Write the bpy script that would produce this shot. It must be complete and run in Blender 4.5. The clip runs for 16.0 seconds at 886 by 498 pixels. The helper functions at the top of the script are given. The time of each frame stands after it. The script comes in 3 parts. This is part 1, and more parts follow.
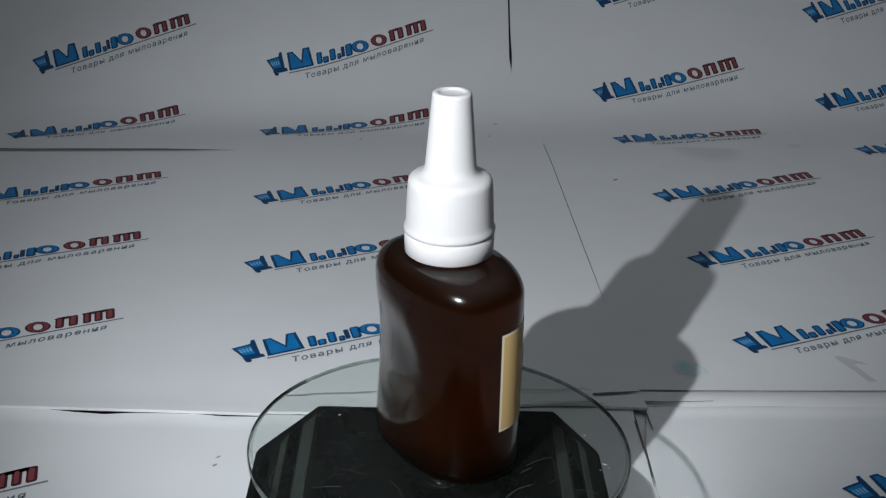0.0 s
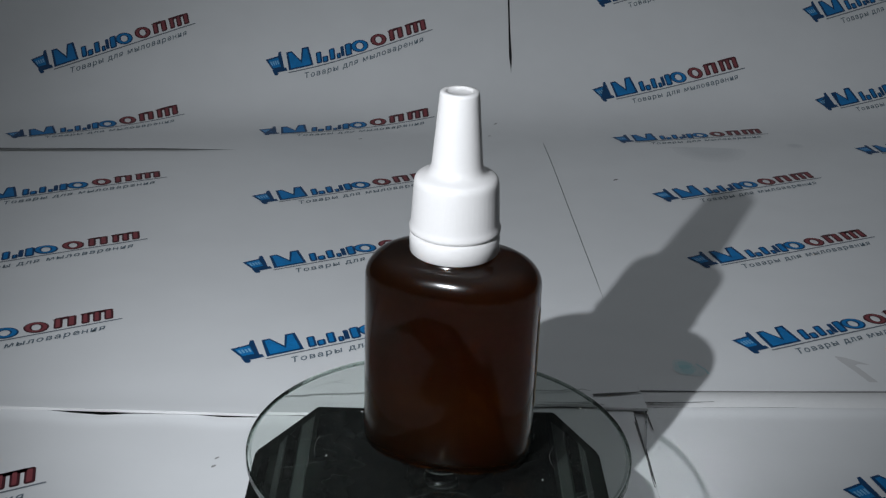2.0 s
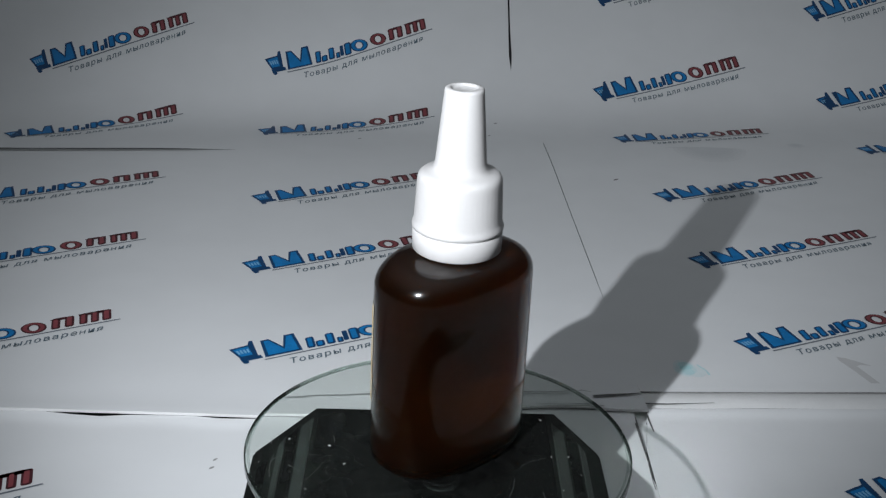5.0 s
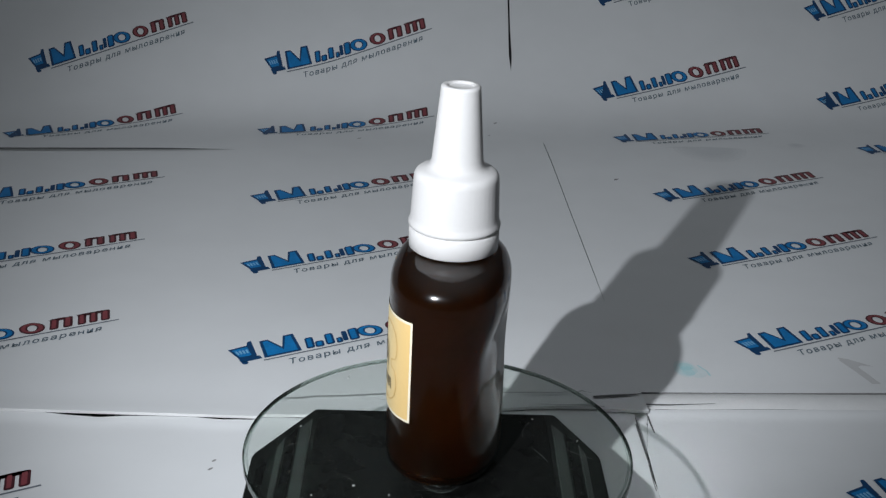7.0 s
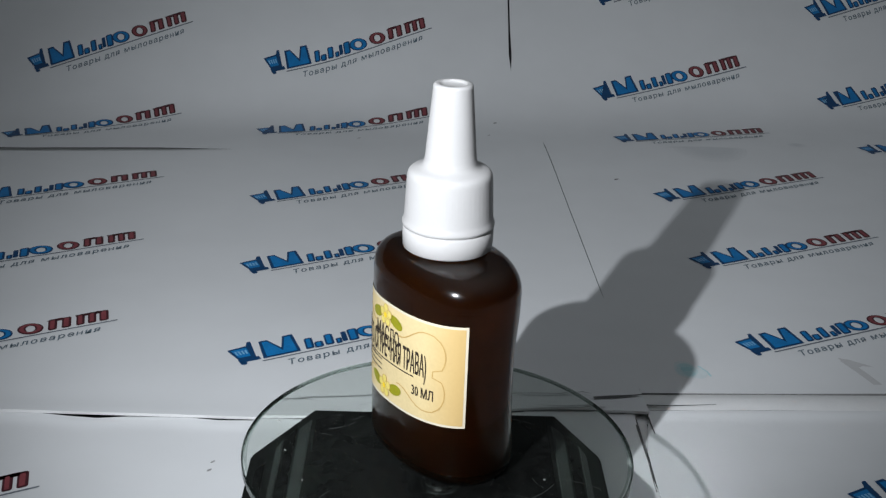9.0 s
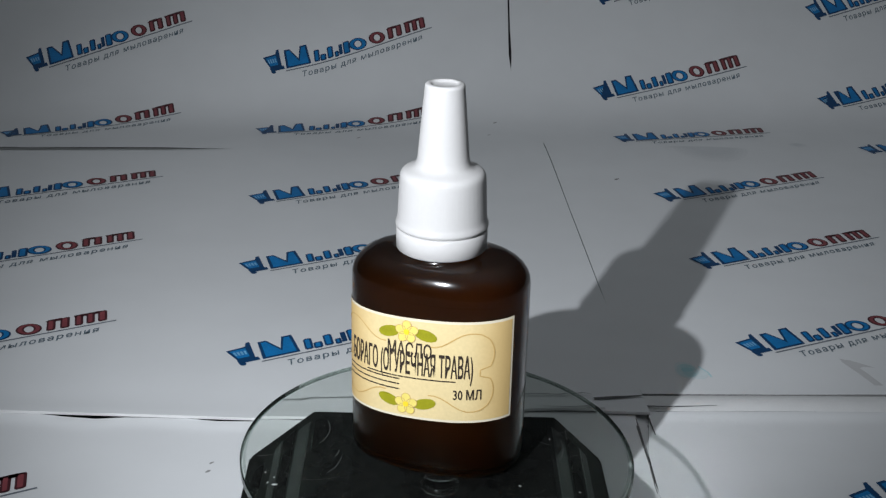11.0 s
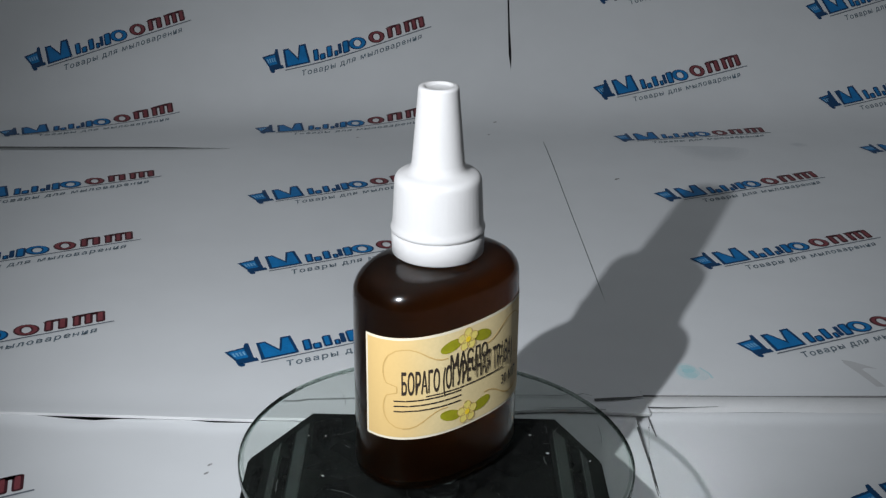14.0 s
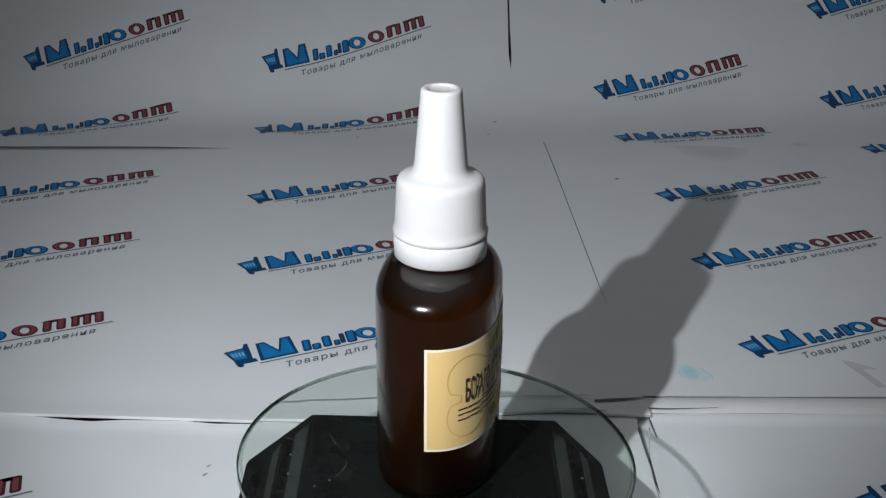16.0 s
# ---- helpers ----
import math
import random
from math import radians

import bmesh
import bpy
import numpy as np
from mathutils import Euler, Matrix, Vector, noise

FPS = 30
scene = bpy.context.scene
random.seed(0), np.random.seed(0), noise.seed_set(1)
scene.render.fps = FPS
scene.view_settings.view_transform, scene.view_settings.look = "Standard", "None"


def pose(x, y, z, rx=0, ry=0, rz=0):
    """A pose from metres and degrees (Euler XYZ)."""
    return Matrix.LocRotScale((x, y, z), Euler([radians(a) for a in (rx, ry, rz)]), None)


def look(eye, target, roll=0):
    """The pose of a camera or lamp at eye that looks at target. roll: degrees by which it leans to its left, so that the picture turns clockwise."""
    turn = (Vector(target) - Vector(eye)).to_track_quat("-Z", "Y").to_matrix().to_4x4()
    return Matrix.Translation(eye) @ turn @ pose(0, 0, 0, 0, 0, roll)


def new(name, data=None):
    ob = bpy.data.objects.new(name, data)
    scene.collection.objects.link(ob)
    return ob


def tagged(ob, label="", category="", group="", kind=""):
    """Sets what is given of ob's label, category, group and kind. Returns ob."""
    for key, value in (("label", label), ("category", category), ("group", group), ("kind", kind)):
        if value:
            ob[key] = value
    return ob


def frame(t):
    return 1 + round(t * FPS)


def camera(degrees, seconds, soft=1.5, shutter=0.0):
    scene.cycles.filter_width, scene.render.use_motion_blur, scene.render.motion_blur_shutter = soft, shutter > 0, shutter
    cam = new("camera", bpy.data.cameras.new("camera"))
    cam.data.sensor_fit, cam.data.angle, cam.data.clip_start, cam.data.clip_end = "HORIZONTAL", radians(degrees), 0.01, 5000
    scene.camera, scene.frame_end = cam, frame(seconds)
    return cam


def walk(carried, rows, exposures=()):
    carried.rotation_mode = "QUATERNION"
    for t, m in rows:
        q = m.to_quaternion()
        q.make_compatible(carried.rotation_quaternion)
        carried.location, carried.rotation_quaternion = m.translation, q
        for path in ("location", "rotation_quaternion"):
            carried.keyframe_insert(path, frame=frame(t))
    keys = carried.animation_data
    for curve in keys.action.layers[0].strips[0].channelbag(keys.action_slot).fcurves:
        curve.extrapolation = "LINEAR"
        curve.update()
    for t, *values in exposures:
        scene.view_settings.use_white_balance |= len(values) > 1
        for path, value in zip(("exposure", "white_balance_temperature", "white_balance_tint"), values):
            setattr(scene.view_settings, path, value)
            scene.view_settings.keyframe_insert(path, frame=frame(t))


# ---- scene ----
# ---- camera ----
CLIP = 16.0


def aim(x, y, z, pitch, yaw, roll):
    p, q = radians(pitch), radians(yaw)
    way = Vector((math.sin(q) * math.cos(p), math.cos(q) * math.cos(p), -math.sin(p)))
    eye = Vector((x, y, z))
    return look(eye, eye + way, roll)


cam = camera(37.3, CLIP, soft=1.3)
walk(cam, [
    (0.0, aim(0.0, 0.0, 0.2172, 23.00, 0.94, 1.89)),
    (8.0, aim(0.0003, 0.0060, 0.2154, 23.05, 0.97, 1.92)),
    (16.0, aim(0.0004, 0.0123, 0.2138, 23.13, 1.01, 1.955)),
], exposures=[(0.0, -0.02), (1.0, -0.10), (1.6, -0.14), (2.4, -0.03), (3.2, 0.12), (4.2, 0.16), (6.5, 0.03), (8.0, 0.04), (9.2, -0.01),
              (11.3, -0.11), (12.2, -0.24), (13.0, -0.10), (14.0, -0.02), (16.0, -0.05)])

# ---- light: a small bright lamp to the left behind the camera, and the dim room ----
world = bpy.data.worlds.new("room_light")
scene.world = world
world.use_nodes = True
back = world.node_tree.nodes["Background"]
back.inputs["Color"].default_value = (0.90, 0.97, 1.03, 1)
# a dark room under a pale ceiling
tree = world.node_tree
way_out = tree.nodes.new("ShaderNodeTexCoord")
axes = tree.nodes.new("ShaderNodeSeparateXYZ")
above = tree.nodes.new("ShaderNodeMath")
above.operation, above.inputs[1].default_value = "MAXIMUM", 0.0
steep = tree.nodes.new("ShaderNodeMath")
steep.operation, steep.inputs[1].default_value = "POWER", 3.0
level = tree.nodes.new("ShaderNodeMath")
level.operation, level.inputs[1].default_value, level.inputs[2].default_value = "MULTIPLY_ADD", 0.30, 0.017
tree.links.new(way_out.outputs["Generated"], axes.inputs[0])
tree.links.new(axes.outputs["Z"], above.inputs[0])
tree.links.new(above.outputs[0], steep.inputs[0])
tree.links.new(steep.outputs[0], level.inputs[0])
tree.links.new(level.outputs[0], back.inputs["Strength"])
lamp = bpy.data.lights.new("lamp_bulb", "SPOT")
lamp.energy, lamp.shadow_soft_size, lamp.color = 5.87, 0.0018, (0.95, 1.0, 1.06)
lamp.spot_size, lamp.spot_blend = radians(57), 0.90
lamp_ob = new("lamp_bulb", lamp)
lamp_ob.matrix_world = look((-0.0885, 0.0745, 0.2290), (0.025, 0.53, 0.0))


# ---- materials ----
def material(name, colour, rough=0.5, metal=0.0, spec=0.5, var=0.0, scale=50.0, bump=0.0, bump_scale=None, trans=0.0,
             ior=1.45, coat=0.0, sss=0.0, rough_var=0.0):
    m = bpy.data.materials.new(name)
    m.use_nodes = True
    nt = m.node_tree
    b = nt.nodes["Principled BSDF"]
    b.inputs["Base Color"].default_value = (*colour, 1)
    b.inputs["Roughness"].default_value = rough
    b.inputs["Metallic"].default_value = metal
    b.inputs["Specular IOR Level"].default_value = spec
    b.inputs["Transmission Weight"].default_value = trans
    b.inputs["IOR"].default_value = ior
    b.inputs["Coat Weight"].default_value = coat
    if sss:
        b.inputs["Subsurface Weight"].default_value = sss
        b.inputs["Subsurface Radius"].default_value = (0.003, 0.003, 0.003)
        b.inputs["Subsurface Scale"].default_value = 1.0
    if var or bump or rough_var:
        tc = nt.nodes.new("ShaderNodeTexCoord")
        big = nt.nodes.new("ShaderNodeTexNoise")
        big.inputs["Scale"].default_value = scale
        big.inputs["Detail"].default_value = 5
        nt.links.new(tc.outputs["Object"], big.inputs["Vector"])
        fine = nt.nodes.new("ShaderNodeTexNoise")
        fine.inputs["Scale"].default_value = bump_scale or scale * 12
        fine.inputs["Detail"].default_value = 3
        nt.links.new(tc.outputs["Object"], fine.inputs["Vector"])
        if var:
            mix = nt.nodes.new("ShaderNodeMath")
            mix.operation = "ADD"
            nt.links.new(big.outputs["Fac"], mix.inputs[0])
            nt.links.new(fine.outputs["Fac"], mix.inputs[1])
            ramp = nt.nodes.new("ShaderNodeMapRange")
            ramp.inputs["From Min"].default_value, ramp.inputs["From Max"].default_value = 0.6, 1.4
            ramp.inputs["To Min"].default_value, ramp.inputs["To Max"].default_value = 1 - var, 1 + var
            nt.links.new(mix.outputs[0], ramp.inputs["Value"])
            mul = nt.nodes.new("ShaderNodeVectorMath")
            mul.operation = "SCALE"
            mul.inputs[0].default_value = colour
            nt.links.new(ramp.outputs[0], mul.inputs["Scale"])
            nt.links.new(mul.outputs[0], b.inputs["Base Color"])
        if rough_var:
            rr = nt.nodes.new("ShaderNodeMapRange")
            rr.inputs["From Min"].default_value, rr.inputs["From Max"].default_value = 0.3, 0.7
            rr.inputs["To Min"].default_value, rr.inputs["To Max"].default_value = rough, rough + rough_var
            nt.links.new(big.outputs["Fac"], rr.inputs["Value"])
            nt.links.new(rr.outputs[0], b.inputs["Roughness"])
        if bump:
            bp = nt.nodes.new("ShaderNodeBump")
            bp.inputs["Strength"].default_value = 1.0
            bp.inputs["Distance"].default_value = bump
            nt.links.new(fine.outputs["Fac"], bp.inputs["Height"])
            nt.links.new(bp.outputs[0], b.inputs["Normal"])
    return m


PAPER = material("coated_white_paper", (0.74, 0.75, 0.76), 0.42, spec=0.35, var=0.03, scale=9, bump=0.00006, bump_scale=45)
PAPER_EDGE = material("paper_edge", (0.72, 0.72, 0.72), 0.7, var=0.05, scale=200)
# dark colour for board sides and strips, painting the shade in the gaps
JOINT_SHADE = material("joint_shade_paint", (0.10, 0.10, 0.10), 0.8, var=0.3, scale=300)
TABLE = material("dark_table", (0.05, 0.05, 0.055), 0.6, var=0.2, scale=20, bump=0.0002)
BLUE = material("blue_print", (0.004, 0.185, 0.48), 0.45, spec=0.3, var=0.25, scale=160)
NAVY = material("navy_print", (0.003, 0.050, 0.145), 0.45, spec=0.3, var=0.2, scale=160)
PALE = material("pale_blue_print", (0.2, 0.45, 0.68), 0.45, spec=0.3, var=0.2, scale=400)
RED = material("dark_red_print", (0.235, 0.055, 0.065), 0.45, spec=0.3, var=0.3, scale=160)
MAROON = material("maroon_print", (0.070, 0.016, 0.022), 0.45, spec=0.3, var=0.3, scale=160)
GREY = material("grey_print", (0.17, 0.19, 0.22), 0.45, spec=0.3, var=0.25, scale=300)
SOFT_GREY = material("slate_print", (0.120, 0.165, 0.200), 0.45, spec=0.3, var=0.35, scale=300)
ANGLE_GREY = material("grey_angle", (0.57, 0.57, 0.575), 0.5, spec=0.3, var=0.06, scale=120)
SPECK = material("grey_speck", (0.33, 0.33, 0.33), 0.6, var=0.3, scale=900)
STAINS = [material("pale_stain", (0.735 - 0.022 * k, 0.745 - 0.021 * k, 0.755 - 0.020 * k), 0.45, spec=0.3, var=0.04, scale=60) for k in range(1, 6)]
TEALS = [material("teal_caustic_paint", (0.74 - 0.085 * k, 0.75 - 0.025 * k, 0.76 - 0.020 * k), 0.45, spec=0.3, var=0.08, scale=300) for k in range(1, 5)]
# two lighter greys, also painting shade in joints and the slit
JOINT_GREY = material("grey_joint_shade", (0.20, 0.20, 0.20), 0.8, var=0.3, scale=300)
SLIT_GREY = material("soft_joint_shade", (0.36, 0.37, 0.365), 0.7, var=0.1, scale=200)
WHITE = material("white_plastic", (0.51, 0.50, 0.495), 0.38, spec=0.4, var=0.015, scale=60, bump=0.00002, bump_scale=900, sss=0.35)
AMBER = material("amber_plastic", (0.15, 0.060, 0.016), 0.15, spec=0.28, trans=0.988, ior=1.38, var=0.12, scale=40, bump=0.00018, bump_scale=60, coat=0.40)
FOOT_INSERT = material("dark_foot_insert", (0.022, 0.010, 0.006), 0.4, spec=0.2, var=0.2, scale=80)
OIL = material("brown_oil", (0.75, 0.48, 0.22), 0.80, spec=0.1, trans=1.0, ior=1.42, var=0.15, scale=45)
LABEL = material("cream_label_paper", (0.66, 0.53, 0.285), 0.5, spec=0.3, var=0.07, scale=110, bump=0.00001)
LABEL_EDGE = material("white_label_border", (0.68, 0.61, 0.47), 0.5, spec=0.3, var=0.02, scale=100)
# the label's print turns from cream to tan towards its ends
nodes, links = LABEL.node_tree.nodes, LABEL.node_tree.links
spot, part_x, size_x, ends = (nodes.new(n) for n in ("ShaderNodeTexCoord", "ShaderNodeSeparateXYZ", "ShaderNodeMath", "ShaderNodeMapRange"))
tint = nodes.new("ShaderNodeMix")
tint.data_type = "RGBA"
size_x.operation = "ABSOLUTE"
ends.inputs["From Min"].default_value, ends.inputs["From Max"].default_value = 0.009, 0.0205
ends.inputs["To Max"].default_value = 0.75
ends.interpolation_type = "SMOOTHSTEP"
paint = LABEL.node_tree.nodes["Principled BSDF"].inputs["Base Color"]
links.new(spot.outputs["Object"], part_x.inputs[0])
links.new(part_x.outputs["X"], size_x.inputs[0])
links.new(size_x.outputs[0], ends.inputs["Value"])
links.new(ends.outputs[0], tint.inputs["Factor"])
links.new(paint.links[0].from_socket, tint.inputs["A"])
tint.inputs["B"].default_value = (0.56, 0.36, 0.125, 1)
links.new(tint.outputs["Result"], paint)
TAN = material("tan_ornament_print", (0.50, 0.33, 0.12), 0.5, spec=0.3, var=0.1, scale=300)
INK = material("brown_black_ink", (0.035, 0.026, 0.02), 0.5, spec=0.3, var=0.2, scale=400)
LEAF = material("olive_leaf_print", (0.27, 0.26, 0.012), 0.5, spec=0.3, var=0.2, scale=500)
PETAL = material("pale_yellow_petal_print", (0.70, 0.58, 0.15), 0.5, spec=0.3, var=0.12, scale=500)
YELLOW = material("yellow_print", (0.82, 0.58, 0.03), 0.5, spec=0.3, var=0.1, scale=500)
GLASS = material("clear_glass", (0.95, 0.98, 0.96), 0.01, trans=1.0, ior=1.14)


def see_through(name, colour, cover, low, high, scale):
    """A thin clear layer, tinted, with a patchy pale film that covers low to high of it."""
    m = bpy.data.materials.new(name)
    m.use_nodes = True
    nt = m.node_tree
    nt.nodes.remove(nt.nodes["Principled BSDF"])
    thin, film, both = (nt.nodes.new(n) for n in ("ShaderNodeBsdfTransparent", "ShaderNodeBsdfDiffuse", "ShaderNodeMixShader"))
    thin.inputs["Color"].default_value = (*colour, 1)
    film.inputs["Color"].default_value = (*cover, 1)
    tc, patch, much = (nt.nodes.new(n) for n in ("ShaderNodeTexCoord", "ShaderNodeTexNoise", "ShaderNodeMapRange"))
    patch.inputs["Scale"].default_value, patch.inputs["Detail"].default_value, patch.inputs["Distortion"].default_value = scale, 8, 0.4
    much.inputs["From Min"].default_value, much.inputs["From Max"].default_value = 0.42, 0.72
    much.inputs["To Min"].default_value, much.inputs["To Max"].default_value = low, high
    nt.links.new(tc.outputs["Object"], patch.inputs["Vector"])
    nt.links.new(patch.outputs["Fac"], much.inputs["Value"])
    nt.links.new(much.outputs[0], both.inputs["Fac"])
    nt.links.new(thin.outputs[0], both.inputs[1])
    nt.links.new(film.outputs[0], both.inputs[2])
    nt.links.new(both.outputs[0], nt.nodes["Material Output"].inputs["Surface"])
    return m


RIM = see_through("dark_glass_edge", (0.80, 0.83, 0.815), (0.05, 0.06, 0.055), 0.05, 0.12, 300)
FILM = see_through("smeared_dust_film", (0.80, 0.82, 0.805), (0.30, 0.31, 0.30), 0.008, 0.022, 420)
BLACK = material("black_plastic", (0.005, 0.0058, 0.0053), 0.28, spec=0.1, var=0.35, scale=70, bump=0.00003, bump_scale=500, rough_var=0.2)
PANEL = material("glossy_black_panel", (0.003, 0.0035, 0.0032), 0.16, spec=0.1, var=0.4, scale=50, rough_var=0.25)
STRIP = material("dark_grey_plastic", (0.024, 0.0275, 0.026), 0.35, spec=0.3, var=0.25, scale=60)
SCRATCH = material("pale_scratch", (0.07, 0.075, 0.072), 0.6, var=0.4, scale=900)
CRUMB = material("pale_dust_crumb", (0.36, 0.37, 0.36), 0.7, var=0.2, scale=900)
CLEAR_RING = material("pale_clear_plastic", (0.80, 0.83, 0.82), 0.06, trans=1.0, ior=1.42, rough_var=0.1)
CLEAR = material("clear_soft_plastic", (0.80, 0.83, 0.83), 0.03, trans=1.0, ior=1.30, rough_var=0.1)


# ---- mesh helpers ----
def part(name, bm, mat, parent=None, label="", smooth=True):
    me = bpy.data.meshes.new(name)
    bm.to_mesh(me)
    bm.free()
    for m in (mat if isinstance(mat, (list, tuple)) else [mat]):
        me.materials.append(m)
    if smooth:
        for p in me.polygons:
            p.use_smooth = True
    ob = new(name, me)
    if parent:
        ob.parent = parent
    if label:
        ob["label"] = label
    return ob


def lathe(profile, seg=64, closed=False):
    """A turned body from (radius, height) pairs."""
    bm = bmesh.new()
    rings = []
    for r, z in profile:
        if r < 1e-6:
            rings.append([bm.verts.new((0, 0, z))])
        else:
            rings.append([bm.verts.new((r * math.cos(2 * math.pi * k / seg), r * math.sin(2 * math.pi * k / seg), z)) for k in range(seg)])
    pairs = list(zip(rings, rings[1:])) + ([(rings[-1], rings[0])] if closed else [])
    for a, b in pairs:
        for k in range(seg):
            n = (k + 1) % seg
            if len(a) == 1 and len(b) == 1:
                continue
            if len(a) == 1:
                bm.faces.new((a[0], b[n], b[k]))
            elif len(b) == 1:
                bm.faces.new((a[k], a[n], b[0]))
            else:
                bm.faces.new((a[k], a[n], b[n], b[k]))
    bmesh.ops.recalc_face_normals(bm, faces=bm.faces)
    return bm


def prism(outline, z0, z1, bevel=0.0):
    bm = bmesh.new()
    bm.faces.new([bm.verts.new((x, y, z1)) for x, y in outline])
    low = [bm.verts.new((x, y, z0)) for x, y in outline]
    bm.verts.ensure_lookup_table()
    n = len(outline)
    for k in range(n):
        bm.faces.new((bm.verts[k], low[k], low[(k + 1) % n], bm.verts[(k + 1) % n]))
    bm.faces.new(low[::-1])
    bmesh.ops.recalc_face_normals(bm, faces=bm.faces)
    if bevel:
        bmesh.ops.bevel(bm, geom=list(bm.edges), offset=bevel, segments=2, affect="EDGES", clamp_overlap=True)
    return bm


def text_mesh(body, height, stretch=1.0, shear=0.0, weight=0.0, spread=1.0):
    """Flat text, centred, as vertices and faces; height of a capital letter in metres."""
    cu = bpy.data.curves.new("writing", "FONT")
    cu.body, cu.size, cu.shear, cu.offset, cu.resolution_u = body, 1.0, shear, weight, 2
    cu.space_character = spread
    cu.body = body.replace("н", "h")   # drawn as a small capital, which has the same shape
    cu.small_caps_scale = 0.75
    for k, letter in enumerate(body):
        if letter == "н":
            cu.body_format[k].use_small_caps = True
    ob = new("writing", cu)
    bpy.context.view_layer.update()
    me = bpy.data.meshes.new_from_object(ob.evaluated_get(bpy.context.evaluated_depsgraph_get()))
    vs = np.array([v.co[:2] for v in me.vertices])
    fs = [tuple(p.vertices) for p in me.polygons]
    bpy.data.objects.remove(ob)
    bpy.data.curves.remove(cu)
    bpy.data.meshes.remove(me)
    k = height / 0.728
    vs = (vs - (vs.min(0) + vs.max(0)) / 2) * (k * stretch, k)
    return vs, fs


def poly(points, cut=0):
    return np.array(points, float), [tuple(range(len(points)))]


def band(points, width, closed=False):
    """A ribbon along points in the plane."""
    pts = np.array(points, float)
    vs, fs = [], []
    n = len(pts)
    for k in range(n):
        a = pts[(k - 1) % n] if closed or k else pts[0]
        b = pts[(k + 1) % n] if closed or k < n - 1 else pts[-1]
        d = (b - a) / (np.linalg.norm(b - a) + 1e-12)
        q = np.array((-d[1], d[0])) * width / 2
        vs += [pts[k] + q, pts[k] - q]
    for k in range(n if closed else n - 1):
        j = (k + 1) % n
        fs.append((2 * k, 2 * k + 1, 2 * j + 1, 2 * j))
    return np.array(vs), fs


def oval(cx, cy, rx, ry, turn=0, n=18, start=0, stop=360):
    a = np.radians(np.linspace(start, stop, n, endpoint=stop - start < 360))
    c, s = math.cos(radians(turn)), math.sin(radians(turn))
    p = np.c_[rx * np.cos(a), ry * np.sin(a)]
    return np.c_[cx + c * p[:, 0] - s * p[:, 1], cy + s * p[:, 0] + c * p[:, 1]]


def printed(name, pieces, place, parent, label=""):
    """One flat print out of (vertices, faces, material, level), laid on a surface by place(u, v, lift)."""
    bm = bmesh.new()
    mats = []
    for vs, fs, mat, level in pieces:
        if mat not in mats:
            mats.append(mat)
        made = [bm.verts.new(place(u, v, level)) for u, v in vs]
        for f in fs:
            try:
                bm.faces.new([made[k] for k in f]).material_index = mats.index(mat)
            except ValueError:
                pass
    return part(name, bm, mats, parent, label, smooth=False)


# ---- the backdrop: printed sheets on a table, sloping up behind ----
K = 1.1533             # the backdrop's plan is drawn at this scale
FOLD_Y, FOLD_TURN, SLOPE, SOFT = 0.609, radians(6.9), 0.561, 0.018


def rise(x, y):
    """Height of the backdrop, flat in front and sloping up past the fold."""
    p = min(1, max(0, (0.03 - x / K) / 0.09))
    p = p * p * (3 - 2 * p)   # left of the seam the fold lies farther back and is sharper
    d = (y / K - FOLD_Y - 0.011 * p) * math.cos(FOLD_TURN) - x / K * math.sin(FOLD_TURN)
    soft = SOFT - 0.006 * p
    if d > 0.4:
        return K * SLOPE * d
    return K * SLOPE * soft * math.log1p(math.exp(max(-40, d / soft))) - K * (0.0055 + 0.001 * p) * math.exp(-(d / 0.03) ** 2 / 2)


def seam(y):
    return K * float(np.interp(y / K, (0.30, 0.408, 0.483, 0.577, 0.61, 0.641, 0.665, 1.1), (0.0672, 0.0616, 0.058, 0.0537, 0.0470, 0.0419, 0.0415, 0.0414)))


def gap(y):
    return K * float(np.interp(y / K, (0.3, 0.39, 0.42, 0.572, 0.58, 0.638, 0.650, 0.668, 1.1), (-0.0002, -0.0001, 0.00035, 0.0004, -0.0006, -0.0006, 0.0015, 0.0009, 0.0009)))


